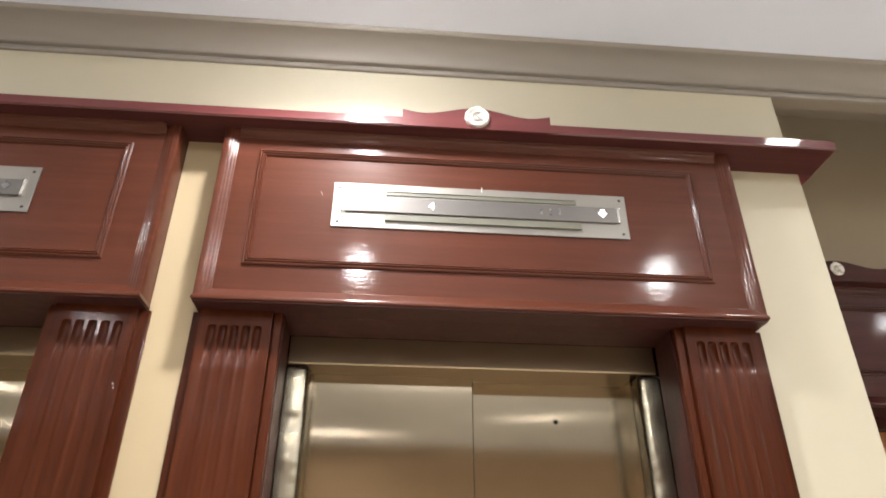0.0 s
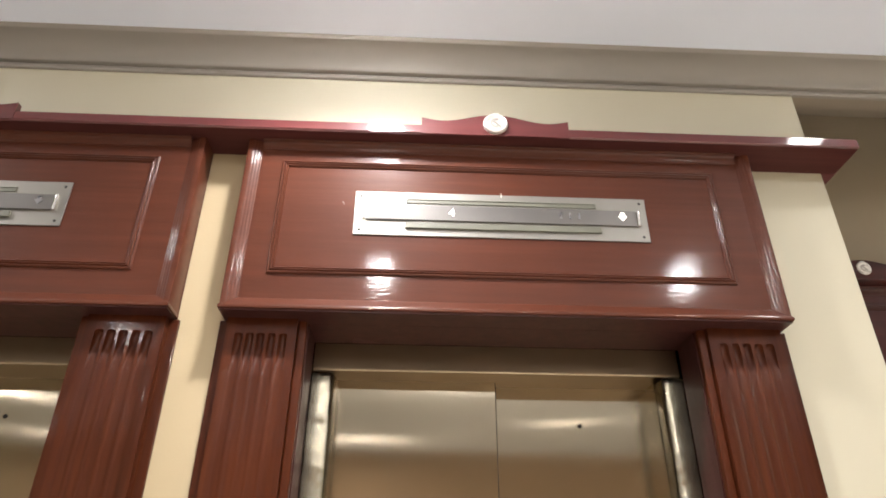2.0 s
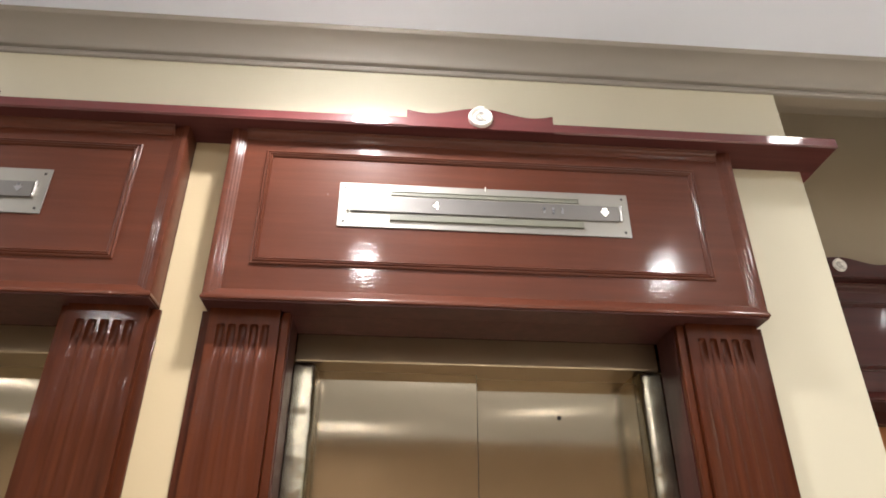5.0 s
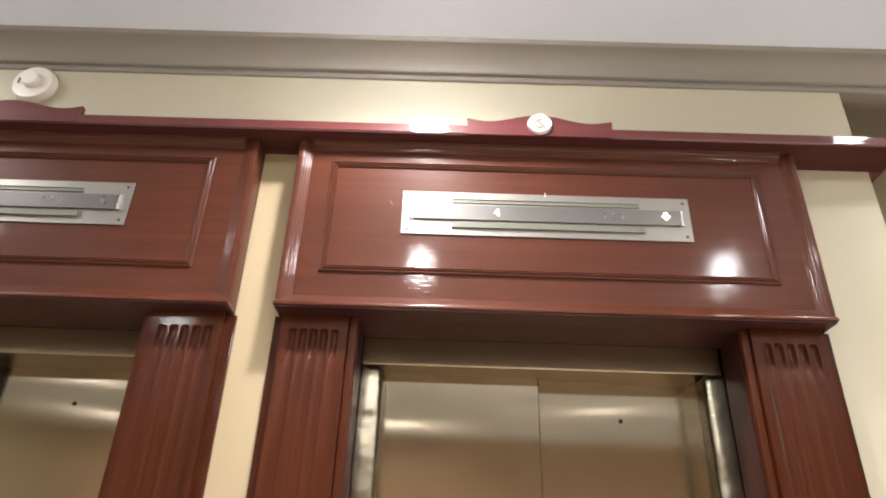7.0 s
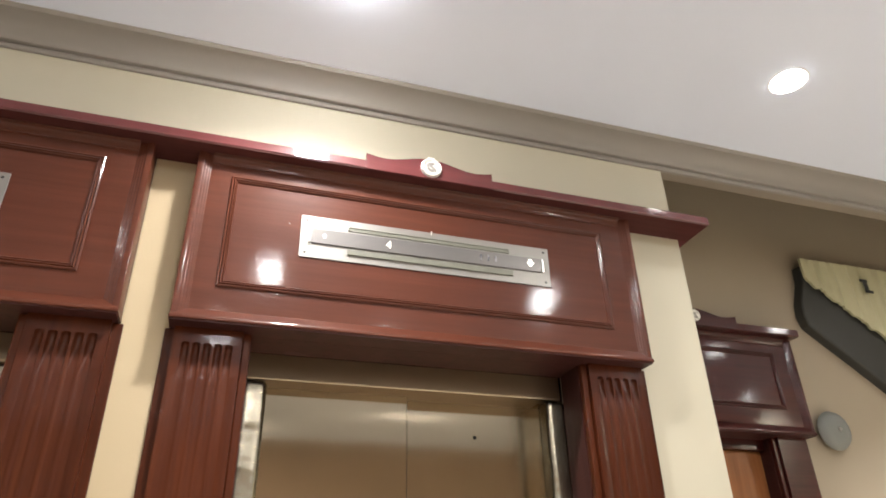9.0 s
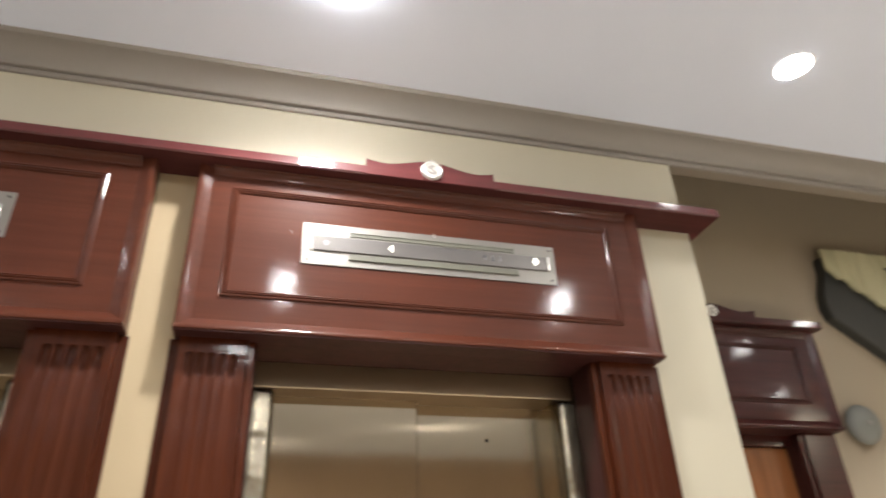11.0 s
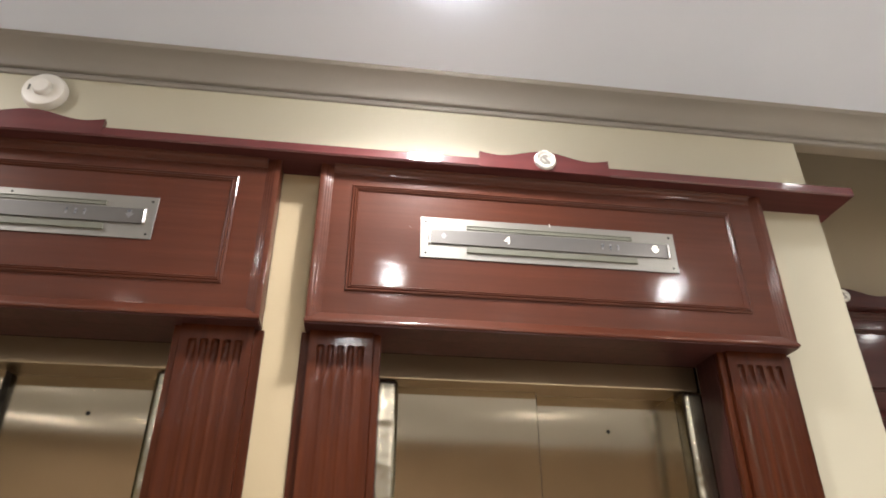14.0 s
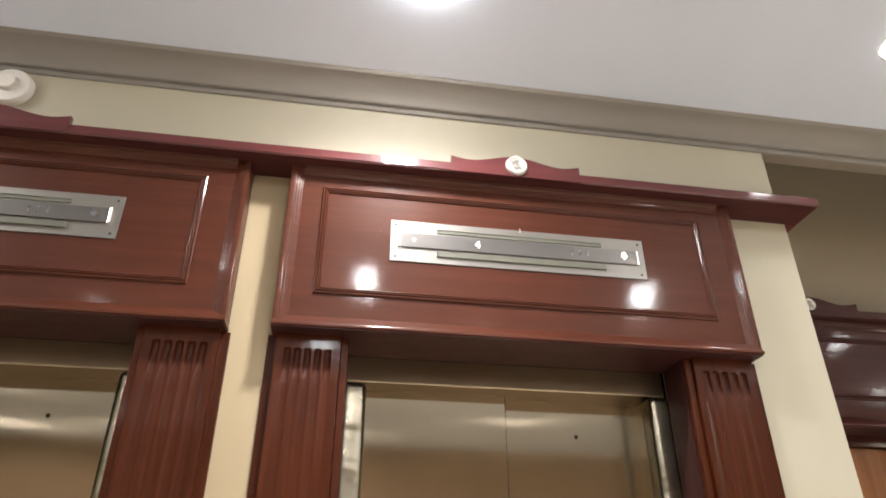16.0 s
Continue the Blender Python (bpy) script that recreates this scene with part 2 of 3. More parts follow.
def letters(text, size, x, y, z, mat, parent, name):
    cu = bpy.data.curves.new("text", "FONT")
    cu.body, cu.size, cu.extrude = text, size, 0.0006
    cu.align_x, cu.align_y = "CENTER", "CENTER"
    tmp = bpy.data.objects.new("text", cu)
    scene.collection.objects.link(tmp)
    me = bpy.data.meshes.new_from_object(tmp.evaluated_get(bpy.context.evaluated_depsgraph_get()))
    bpy.data.objects.remove(tmp)
    me.transform(pose(x, y, z, 90, 0, 0))
    me.materials.clear()
    me.materials.append(mat)
    ob = new(name, me)
    ob.parent = parent
    return ob


def notched_wall(x0, x1, y0, y1, z1, openings, inset=0.0, step=0.0):
    """One wall with doorways cut up from the floor; openings: (x0, x1, height), in order; above step the far end is inset."""
    pts = [(x0, 0.0)]
    for a, b, h in openings:
        pts += [(a, 0.0), (a, h), (b, h), (b, 0.0)]
    pts += [(x1, 0.0), (x1, step), (x1 - inset, step), (x1 - inset, z1), (x0, z1)] if inset else [(x1, 0.0), (x1, z1), (x0, z1)]
    bm = bmesh.new()
    front, back = [[bm.verts.new((x, y, z)) for x, z in pts] for y in (y0, y1)]
    for k in range(len(pts)):
        j = (k + 1) % len(pts)
        bm.faces.new((front[k], front[j], back[j], back[k]))
    bm.faces.new(front)
    bm.faces.new(back[::-1])
    bm.normal_update()
    bmesh.ops.triangulate(bm, faces=[f for f in bm.faces if len(f.verts) > 4])
    bmesh.ops.recalc_face_normals(bm, faces=bm.faces)
    return bm


# ---- structure ----
OPEN = 0.535            # half width of a lift opening in the wall
LIFTS = (0.0, -PITCH)
FAR_X = 1.385           # middle of the doorway in the set-back wall
FAR_OPEN = 0.35
LEFT, RIGHT, BACK = -4.6, 4.2, -5.29

single("floor", boxes((LEFT - 0.2, RIGHT + 0.2, BACK - 0.2, 1.2, -0.12, 0)), FLOOR_STONE, "polished beige stone lobby floor", "floor", "structure")
# unseen strip, added to weaken the light that the floor throws up here
single("bounce_strip", boxes((LEFT, RIGHT, -1.15, WALL_Y - 0.001, 0, 0.004)), BOUNCE_BROWN, "added unseen brown floor strip along the lifts, holds back bounced light", "floor", "structure")
single("ceiling", boxes((LEFT - 0.2, RIGHT + 0.2, BACK - 0.2, WALL_Y + 0.12, CEIL_Z, CEIL_Z + 0.12)), CEILING_PAINT, "smooth white painted ceiling with recessed downlights", "ceiling", "structure")
single("wall_north", notched_wall(LEFT, PIER_X, WALL_Y, 0.12, CEIL_Z, [(-PITCH - OPEN, -PITCH + OPEN, 2.2), (-OPEN, OPEN, 2.2)], 0.012, 2.76),
       CREAM, "cream painted lift lobby wall", "wall", "structure")
single("wall_return", boxes((PIER_X - 0.12, PIER_X, 0.12, FAR_Y, 0, 3.45)), CREAM, "cream painted return wall of the pier", "wall", "structure")
single("wall_beam", boxes((PIER_X - 0.012, RIGHT, WALL_Y, 0.02, 3.071, CEIL_Z + 0.4)), SHADED_CREAM, "painted beam over the recess, shade put into its tan", "beam", "structure")
single("ceiling_recess", boxes((PIER_X - 0.12, RIGHT, 0.0205, FAR_Y, 3.45, 3.57)), SHADED_CREAM, "high ceiling of the recess, shade put into its tan", "ceiling", "structure")
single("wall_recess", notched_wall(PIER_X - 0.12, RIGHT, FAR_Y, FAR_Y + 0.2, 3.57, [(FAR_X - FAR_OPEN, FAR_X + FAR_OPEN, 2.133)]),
       RECESS_SHADED, "cream wall set back beyond the pier, darkened as in shade", "wall", "structure")
# added sheet that darkens the lobby wall where the surrounds shade it
single("wall_shade_strip", boxes((-PITCH + 0.7625, -0.7445, WALL_Y - 0.003, WALL_Y, 0, 2.746)), STRIP_SHADED, "strip of wall between the two lifts, shade put into its tan", "wall", "structure")
single("wall_south", boxes((LEFT, RIGHT, BACK - 0.12, BACK, 0, CEIL_Z)), TAN, "plain rosy-tan wall across the lobby", "wall", "structure")
single("wall_west", boxes((LEFT - 0.12, LEFT, BACK, WALL_Y, 0, CEIL_Z)), CREAM, "plain cream end wall", "wall", "structure")
single("wall_east", boxes((RIGHT, RIGHT + 0.12, BACK, FAR_Y, 0, CEIL_Z)), CREAM, "plain cream end wall", "wall", "structure")

# crown moulding: a taupe, shade-toned cove under the ceiling, and a bead below it
cove = [(WALL_Y + 0.004, 3.0905), (WALL_Y - 0.024, 3.0905)]
for k in range(11):
    a = math.pi / 2 * k / 10
    cove.append((WALL_Y - 0.102 + 0.076 * math.cos(a), 3.093 + 0.059 * math.sin(a)))
cove += [(WALL_Y - 0.106, 3.156), (WALL_Y - 0.110, CEIL_Z - 0.001), (WALL_Y + 0.004, CEIL_Z - 0.001)]
single("cornice", sweep_x(cove, LEFT, RIGHT), CORNICE_SHADED, "grey-taupe plaster cove moulding under the ceiling, shade put into its colour", "cornice", "structure", True)
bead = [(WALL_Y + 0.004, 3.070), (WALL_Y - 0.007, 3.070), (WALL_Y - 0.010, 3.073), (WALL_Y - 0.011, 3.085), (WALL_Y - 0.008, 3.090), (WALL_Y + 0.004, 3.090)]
single("trim_bead", sweep_x(bead, LEFT, RIGHT), CORNICE_SHADED, "bead below the cove, in the cove's shaded taupe", "trim", "structure", True)


# ---- lift surrounds ----
def pilaster_front(x0, x1, yf, depth_back, z1, flutes, fx0, pitch, r, ztop):
    """A board with round-topped flutes cut into its front."""
    bm = bmesh.new()
    xs = {x0, x1}
    for k in range(flutes):
        c = fx0 + k * pitch
        xs |= {round(c + r * math.sin(math.pi / 2 * s / 4), 5) for s in range(-4, 5)}
    xs = sorted(xs)
    zs = [0.0] + [ztop - d for d in (0.30, 0.24, 0.19, 0.15, 0.12, 0.095, 0.075, 0.058, 0.044, 0.032, 0.022, 0.013, 0.006)] + [ztop + r * math.sin(math.pi / 2 * s / 5) for s in range(0, 6)] + [z1]

    def y_at(x, z):
        for k in range(flutes):
            d = (x - fx0 - k * pitch) ** 2 + max(0.0, z - ztop) ** 2
            if d < r * r:
                near = min(1.0, max(0.0, (z - ztop + 0.085) / 0.075))
                depth = 0.13 + 1.25 * near * near * (3 - 2 * near)
                return yf + depth * math.sqrt(max(0.0, r * r - d))
        return yf
    grid = [[bm.verts.new((x, y_at(x, z), z)) for x in xs] for z in zs]
    for p, q in zip(grid, grid[1:]):
        for k in range(len(xs) - 1):
            bm.faces.new((p[k], p[k + 1], q[k + 1], q[k]))
    # sides, top and back
    edge = [e for e in bm.edges if e.is_boundary]
    out = bmesh.ops.extrude_edge_only(bm, edges=edge)
    for v in out["geom"]:
        if isinstance(v, bmesh.types.BMVert):
            v.co.y = depth_back
    bmesh.ops.recalc_face_normals(bm, faces=bm.faces)
    return bm


def returned_moulding(profile, x0, x1, y):
    """A moulding along a front at y, mitred round both corners back to the wall; profile: (outward, z)."""
    bm = bmesh.new()
    rings = [[bm.verts.new(c) for c in ((x0 - o, 0.0, z), (x0 - o, y - o, z), (x1 + o, y - o, z), (x1 + o, 0.0, z))] for o, z in profile]
    for p, q in zip(rings, rings[1:]):
        for k in range(3):
            bm.faces.new((p[k], p[k + 1], q[k + 1], q[k]))
    bm.faces.new(rings[0])
    bm.faces.new(rings[-1][::-1])
    bm.faces.new([p[0] for p in rings])
    bm.faces.new([p[3] for p in rings][::-1])
    for p, q in zip(rings[:1], rings[-1:]):
        bm.faces.new((p[0], q[0], q[3], p[3]))
    bmesh.ops.recalc_face_normals(bm, faces=bm.faces)
    return bm


def surround(cx, y, half, inner, lip, top, mat_h, mat_v, label, off=0.0, flutes=5):
    """The wooden frame round a doorway. y: the wall's face; half, inner: half its width, over all and clear; lip, top: heights of the header's edges."""
    s = thing("lift_surround", cx, y, 0, label, "door frame", "lift surrounds")
    d = -0.070                                       # face of the header panel
    lo, hi = -half + off, half + off                 # its two outer edges, a little off the doorway's middle
    part("header_panel", boxes((lo + 0.015, hi - 0.015, d, 0, lip + 0.013, top + 0.001)), mat_h, s)
    m = 0.113
    part("panel_moulding", rect_moulding(-half + m, half - m, lip + 0.113, top - 0.068, d, [
        (0, 0.0), (0.001, 0.005), (0.004, 0.007), (0.007, 0.005), (0.008, 0.003), (0.009, 0.006), (0.0115, 0.008), (0.014, 0.006), (0.015, 0.003),
        (0.016, 0.005), (0.018, 0.006), (0.020, 0.004), (0.021, 0.0)]), mat_h, s, "", True)
    part("lip_soffit", boxes((lo + 0.002, hi - 0.002, -0.083, 0.0, lip, lip + 0.0038)), WOOD_SHADED, s, "mahogany soffit board, shade put into its colour")
    part("bottom_lip", returned_moulding([(0.0125, lip + 0.004), (0.0165, lip + 0.005), (0.0175, lip + 0.008), (0.017, lip + 0.013), (0.0135, lip + 0.018),
                                          (0.003, lip + 0.037), (0.0, lip + 0.040)], lo + 0.0155, hi - 0.0155, -0.0705), mat_h, s, "", True)
    bed = [(-0.069, top - 0.0005), (-0.0885, top - 0.0005), (-0.0885, top - 0.003), (-0.0868, top - 0.0045)]
    bed += [(-0.0865 + 0.0140 * math.sin(a), top - 0.0275 + 0.0220 * math.cos(a)) for a in (math.pi / 2 * k / 6 for k in range(7))]
    bed += [(-0.0735, top - 0.0290), (-0.0720, top - 0.0310), (-0.069, top - 0.0312)]
    part("bed_moulding", sweep_x(bed, lo + 0.042, hi - 0.042), mat_h, s, "", True)
    for side in (-1, 1):
        pr = [(off + side * (half - k), -h) for k, h in (
            (0.0, 0.0), (0.0, 0.0800), (0.001, 0.0815), (0.003, 0.0820), (0.0165, 0.0820), (0.0180, 0.0812), (0.0192, 0.0793), (0.0206, 0.0785), (0.0230, 0.0787), (0.0255, 0.0779),
            (0.0272, 0.0762), (0.0286, 0.0754), (0.0310, 0.0755), (0.0335, 0.0746), (0.0352, 0.0730), (0.0367, 0.0723), (0.0390, 0.0723), (0.0412, 0.0714), (0.0430, 0.0695), (0.0430, 0.0))]
        part("side_board", sweep_z(pr, lip + 0.012, top - 0.0005), mat_h, s, "", True)
        # fluted pilaster, the board behind it, the inner bead and the lining of the reveal
        a, b = (inner + 0.025, hi - 0.016) if side > 0 else (lo + 0.016, -inner - 0.025)
        pitch = (b - a) / 6.4
        part("pilaster", pilaster_front(a, b, -0.034, -0.0125, lip - 0.0005, flutes, (a + b) / 2 - 2 * pitch, pitch, pitch * 0.36, lip - 0.053), mat_v, s, "", True)
        q = sorted((side * (inner + 0.0250), off + side * (half + 0.010)))
        part("backing_board", boxes((q[0], q[1], -0.012, 0.0, 0, lip - 0.0005), bevel=0.002), mat_v, s)
        q = sorted((side * (inner + 0.002), side * (inner + 0.0245)))
        part("inner_bead", boxes((q[0], q[1], -0.022, 0.0, 0, lip - 0.0005), bevel=0.004), mat_v, s)
        q = sorted((side * inner, side * (inner + 0.014)))
        part("reveal_lining", boxes((q[0], q[1], 0.0005, 0.118, 0, lip - 0.001)), WOOD_SHADED, s, "mahogany reveal lining, shade put into its colour")
    part("reveal_head", boxes((-inner - 0.014, inner + 0.014, 0.0005, 0.134, lip, lip + 0.007)), WOOD_SHADED, s, "mahogany reveal head, shade put into its colour")
    return s


MAHOGANY = "glossy lacquered mahogany surround with fluted pilasters and header panel"
for cx in LIFTS:
    frame_ob = surround(cx, WALL_Y, 0.752, 0.52, 2.192, 2.746, WOOD_H, WOOD_V, MAHOGANY, 0.009)
    if cx == 0.0:
        nick = boxes((-0.0003, 0.0003, -0.0003, 0.0, -0.006, 0.006))
        bmesh.ops.transform(nick, matrix=Matrix.Translation((-0.451, -0.070, 2.538)) @ Matrix.Rotation(radians(-25), 4, "Y"), verts=nick.verts)
        part("scratch", nick, SILVER_RELIEF, frame_ob, "short pale scratch in the lacquer")


# ---- steel lift doors ----
def lift_door(cx, y):
    d = thing("lift_door", cx, y, 0, "closed brushed stainless steel lift door of two leaves", "lift door", "lift doors")
    part("transom", sweep_x([(0.137, 2.112), (0.135, 2.116), (0.135, 2.191), (0.29, 2.191), (0.29, 2.112)], -0.519, 0.519), STEEL_FRAME, d, "bronze-tinted steel transom")
    for side in (-1, 1):
        x0, x1 = sorted((side * 0.456, side * 0.5335))
        part("jamb", boxes((x0, x1, 0.119, 0.188, 0, 2.1085), bevel=0.020, segments=6), STEEL_POST, d, "dented bright steel jamb post", True)
        x0, x1 = sorted((side * 0.459, side * 0.534))
        part("jamb_return", boxes((x0, x1, 0.1885, 0.2185 if side < 0 else 0.2565, 0, 2.1115)), STEEL_SIDE, d, "flat steel return behind the post")
    part("door_leaf", boxes((-0.56, -0.001, 0.218, 0.242, 0.01, 2.160)), STEEL_DOOR, d)
    part("door_leaf", boxes((-0.06, 0.56, 0.256, 0.280, 0.01, 2.160), bevel=0.003), STEEL_DOOR, d)
    part("seam_gasket", boxes((-0.0009, 0.0012, 0.2195, 0.2555, 0.01, 2.15)), BLACK, d, "black rubber door seam")
    hole = lathe([(0.0, 0.0015), (0.0055, 0.0015), (0.0075, 0.0), (0.0075, -0.001)], 16)
    bmesh.ops.transform(hole, matrix=Matrix.Translation((0.247, 0.2565, 2.0)), verts=hole.verts)
    part("keyhole", hole, BLACK, d, "small black release keyhole")
    part("sill", boxes((-0.52, 0.52, 0.12, 0.29, 0.0, 0.008)), STEEL_FRAME, d)
    part("shaft_panel", boxes((-0.62, 0.62, 0.30, 0.33, 0, 2.2)), BLACK, d)
    return d


for cx in LIFTS:
    lift_door(cx, WALL_Y)


# ---- floor indicators ----
def arrow(cx, cz, size, up, y):
    bm = bmesh.new()
    k = 1 if up else -1
    pts = [(-0.5, 0.0), (0.0, 0.62), (0.5, 0.0), (0.24, 0.0), (0.24, -0.42), (-0.24, -0.42), (-0.24, 0.0)]
    front = [bm.verts.new((cx + size * px, y, cz + k * size * pz)) for px, pz in pts]
    back = [bm.verts.new((cx + size * px, y + 0.001, cz + k * size * pz)) for px, pz in pts]
    bm.faces.new(front)
    bm.faces.new(back[::-1])
    for a in range(len(pts)):
        b = (a + 1) % len(pts)
        bm.faces.new((front[a], front[b], back[b], back[a]))
    bmesh.ops.recalc_face_normals(bm, faces=bm.faces)
    return bm


def indicator(cx, lit):
    y = WALL_Y - 0.070
    p = thing("floor_indicator", cx, y, 2.504, "brushed steel floor indicator plate, " + ("with a lit 4 and down arrow" if lit else "unlit"), "indicator", "floor indicators")
    part("back_plate", boxes((-0.418, 0.418, -0.004, 0.0, -0.072, 0.072), bevel=0.001), STEEL_PLATE, p)
    bar = sweep_x([(-0.004, -0.0235), (-0.0088, -0.0235), (-0.0100, -0.0223), (-0.0120, 0.024), (-0.0108, 0.0255), (-0.004, 0.0255)], -0.384, 0.384)
    bar_ob = part("display_bar", bar, STEEL_BAR, p)
    for side in (-1, 1):
        x0, x1 = sorted((side * 0.3868, side * 0.394))
        part("bar_end", boxes((x0, x1, -0.0130, -0.004, -0.0245, 0.0265), bevel=0.0015), STEEL_EDGE, bar_ob, "polished end cap")
    slot = part("upper_slot", boxes((-0.2705, 0.2705, -0.0046, -0.004, 0.0345, 0.0475)), SLOT, p, "narrow slot behind greenish acrylic")
    part("slot_rim", rect_moulding(-0.272, 0.272, 0.034, 0.049, -0.004, [(0, 0.0), (0.0003, 0.0022), (0.0012, 0.0026), (0.0022, 0.0020), (0.0024, 0.0)]), SLOT, slot, "greenish acrylic rim")
    part("lower_slot", boxes((-0.272, 0.280, -0.0105, -0.004, -0.050, -0.031), bevel=0.0012), SLOT, p, "narrow lower ledge of greenish acrylic")
    for sx in (-0.401, 0.401):
        for sz in (-0.056, 0.056):
            sc = lathe([(0.0, 0.0058), (0.003, 0.0056), (0.0042, 0.004)], 12)
            bmesh.ops.transform(sc, matrix=Matrix.Translation((sx, 0, sz)), verts=sc.verts)
            part("screw", sc, BLACK, p, "small dark screw")
    if not lit:
        hole = lathe([(0.0, 0.0050), (0.0035, 0.0048), (0.0042, 0.004)], 12)
        bmesh.ops.transform(hole, matrix=Matrix.Translation((0.0, 0, 0.060)), verts=hole.verts)
        part("empty_screw_hole", hole, BLACK, p)
    face = -0.0122
    part("down_arrow", arrow(0.345, 0.007, 0.026, False, face), LIT_WHITE if lit else ENGRAVED, bar_ob, "lit white down arrow" if lit else "unlit engraved down arrow")
    part("up_arrow", arrow(-0.345, 0.002, 0.018, True, face), ENGRAVED, bar_ob, "unlit engraved up arrow")
    letters("4", 0.036, -0.143, face, 0.001, LIT_WHITE if lit else ENGRAVED, bar_ob, "numeral")
    for k in range(3):
        part("engraved_mark", boxes((0.165 + 0.026 * k, 0.171 + 0.026 * k, face, face + 0.001, -0.007, 0.013)), ENGRAVED, bar_ob)
    return p


indicator(0.0, True)
tape = thing("tape_tab", 0.0, WALL_Y - 0.075, 2.578, "scrap of clear tape at the top of the indicator plate", "tape")
part("tab", boxes((-0.0012, 0.0012, -0.0010, 0.0, -0.012, 0.003), bevel=0.0003), PLASTIC, tape)
indicator(-PITCH, False)


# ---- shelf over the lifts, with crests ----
# matt shelf wood for the underside, its colour darkened as if in shade
WOOD_UNDER = wood("unlacquered_shaded_mahogany", 0, (0.060, 0.0190, 0.0170), (0.074, 0.0240, 0.0215), (0.088, 0.0290, 0.0260), rough=0.6, coat=0.0)


def shelf_profile(y, z):
    return [(y, z), (y - 0.128, z), (y - 0.132, z + 0.0035), (y - 0.1308, z + 0.0315), (y - 0.128, z + 0.0345), (y, z + 0.0345)]


ledge = thing("cornice_shelf", 0, 0, 0, "long glossy red mahogany shelf above the lift surrounds", "shelf")
part("front_board", sweep_x(shelf_profile(WALL_Y, 2.7485), LEFT, PIER_X + 0.048), WOOD_SHELF, ledge)
part("underside_board", boxes((LEFT, PIER_X + 0.044, WALL_Y - 0.128, WALL_Y, 2.7465, 2.7483)), WOOD_UNDER, ledge, "unlacquered underside of the shelf, shade put into its colour")
part("return_board", boxes((PIER_X, PIER_X + 0.048, WALL_Y + 0.0005, 0.34, 2.7465, 2.781), bevel=0.002), WOOD_SHELF, ledge)


def crest(cx, y, z, mat, medal, size=1.0):
    c = thing("crest", cx, y, z, "carved mahogany crest " + ("with a round silver medallion" if medal else "without its medallion") + " on the shelf", "crest", "crests")
    bm = bmesh.new()
    half, n = 0.219, 40
    top = []
    for k in range(n + 1):
        x = -half + 2 * half * k / n
        u = abs(x) / half
        z = 0.020 + 0.027 * 0.5 * (1 + math.cos(math.pi * min(1.0, u / 0.72))) if u < 0.72 else 0.020 + 0.010 * ((u - 0.72) / 0.28) ** 1.6
        top.append((x, z))
    for y0, y1 in ((-0.012, 0.006),):
        f = [[bm.verts.new((x, yy, z)) for x, z in top] for yy in (y0, y1)]
        g = [[bm.verts.new((x, yy, -0.030)) for x, z in top] for yy in (y0, y1)]
        for k in range(n):
            bm.faces.new((g[0][k], g[0][k + 1], f[0][k + 1], f[0][k]))
            bm.faces.new((f[1][k], f[1][k + 1], g[1][k + 1], g[1][k]))
            bm.faces.new((f[0][k], f[0][k + 1], f[1][k + 1], f[1][k]))
            bm.faces.new((g[1][k], g[1][k + 1], g[0][k + 1], g[0][k]))
        for k in (0, n):
            bm.faces.new((g[0][k], f[0][k], f[1][k], g[1][k]))
    bmesh.ops.recalc_face_normals(bm, faces=bm.faces)
    part("board", bm, mat, c, "", True)
    if not medal:
        return c
    med = lathe([(0.0, 0.006), (0.020, 0.006), (0.024, 0.0065), (0.027, 0.010), (0.031, 0.0115), (0.035, 0.009), (0.0365, 0.004), (0.0365, 0.0)], 40)
    bmesh.ops.transform(med, matrix=Matrix.Translation((0.0, -0.0125, 0.010)), verts=med.verts)
    ob = part("medallion", med, SILVER, c, "round silver-white medallion", True)
    if size != 1.0:
        ob.matrix_basis = Matrix.Translation((0.0, 0.0, 0.006)) @ Matrix.Scale(size, 4)
    # abstract relief: a curl and a slanting bar
    bm = bmesh.new()
    for k in range(14):
        a = radians(70 + 17 * k)
        r = 0.016 - 0.0003 * k
        m = Matrix.Translation((r * math.cos(a), -0.0195, 0.010 + r * math.sin(a))) @ Matrix.Diagonal((0.005, 0.003, 0.005, 1))
        bmesh.ops.create_icosphere(bm, subdivisions=1, radius=1, matrix=m)
    part("relief_curl", bm, SILVER_RELIEF, ob, "", True)
    bm = bmesh.new()
    for k in range(7):
        m = Matrix.Translation((-0.004 + 0.0028 * k, -0.0200, 0.018 - 0.0030 * k)) @ Matrix.Diagonal((0.0045, 0.003, 0.0055, 1))
        bmesh.ops.create_icosphere(bm, subdivisions=1, radius=1, matrix=m)
    part("relief_bar", bm, SILVER_RELIEF, ob, "", True)
    bm = bmesh.new()
    for k, h in ((-1, 0.004), (0, 0.006), (1, 0.004)):
        m = Matrix.Translation((0.008 * k, -0.017, 0.0455 + h * 0.3)) @ Matrix.Diagonal((0.0045, 0.004, 0.0045, 1))
        bmesh.ops.create_icosphere(bm, subdivisions=2, radius=1, matrix=m)
    part("crown_tip", bm, SILVER, ob, "", True)
    return c


crest(-0.016, WALL_Y - 0.121, 2.778, WOOD_SHELF, True)
crest(-PITCH + 0.003, WALL_Y - 0.121, 2.781, WOOD_SHELF, False)

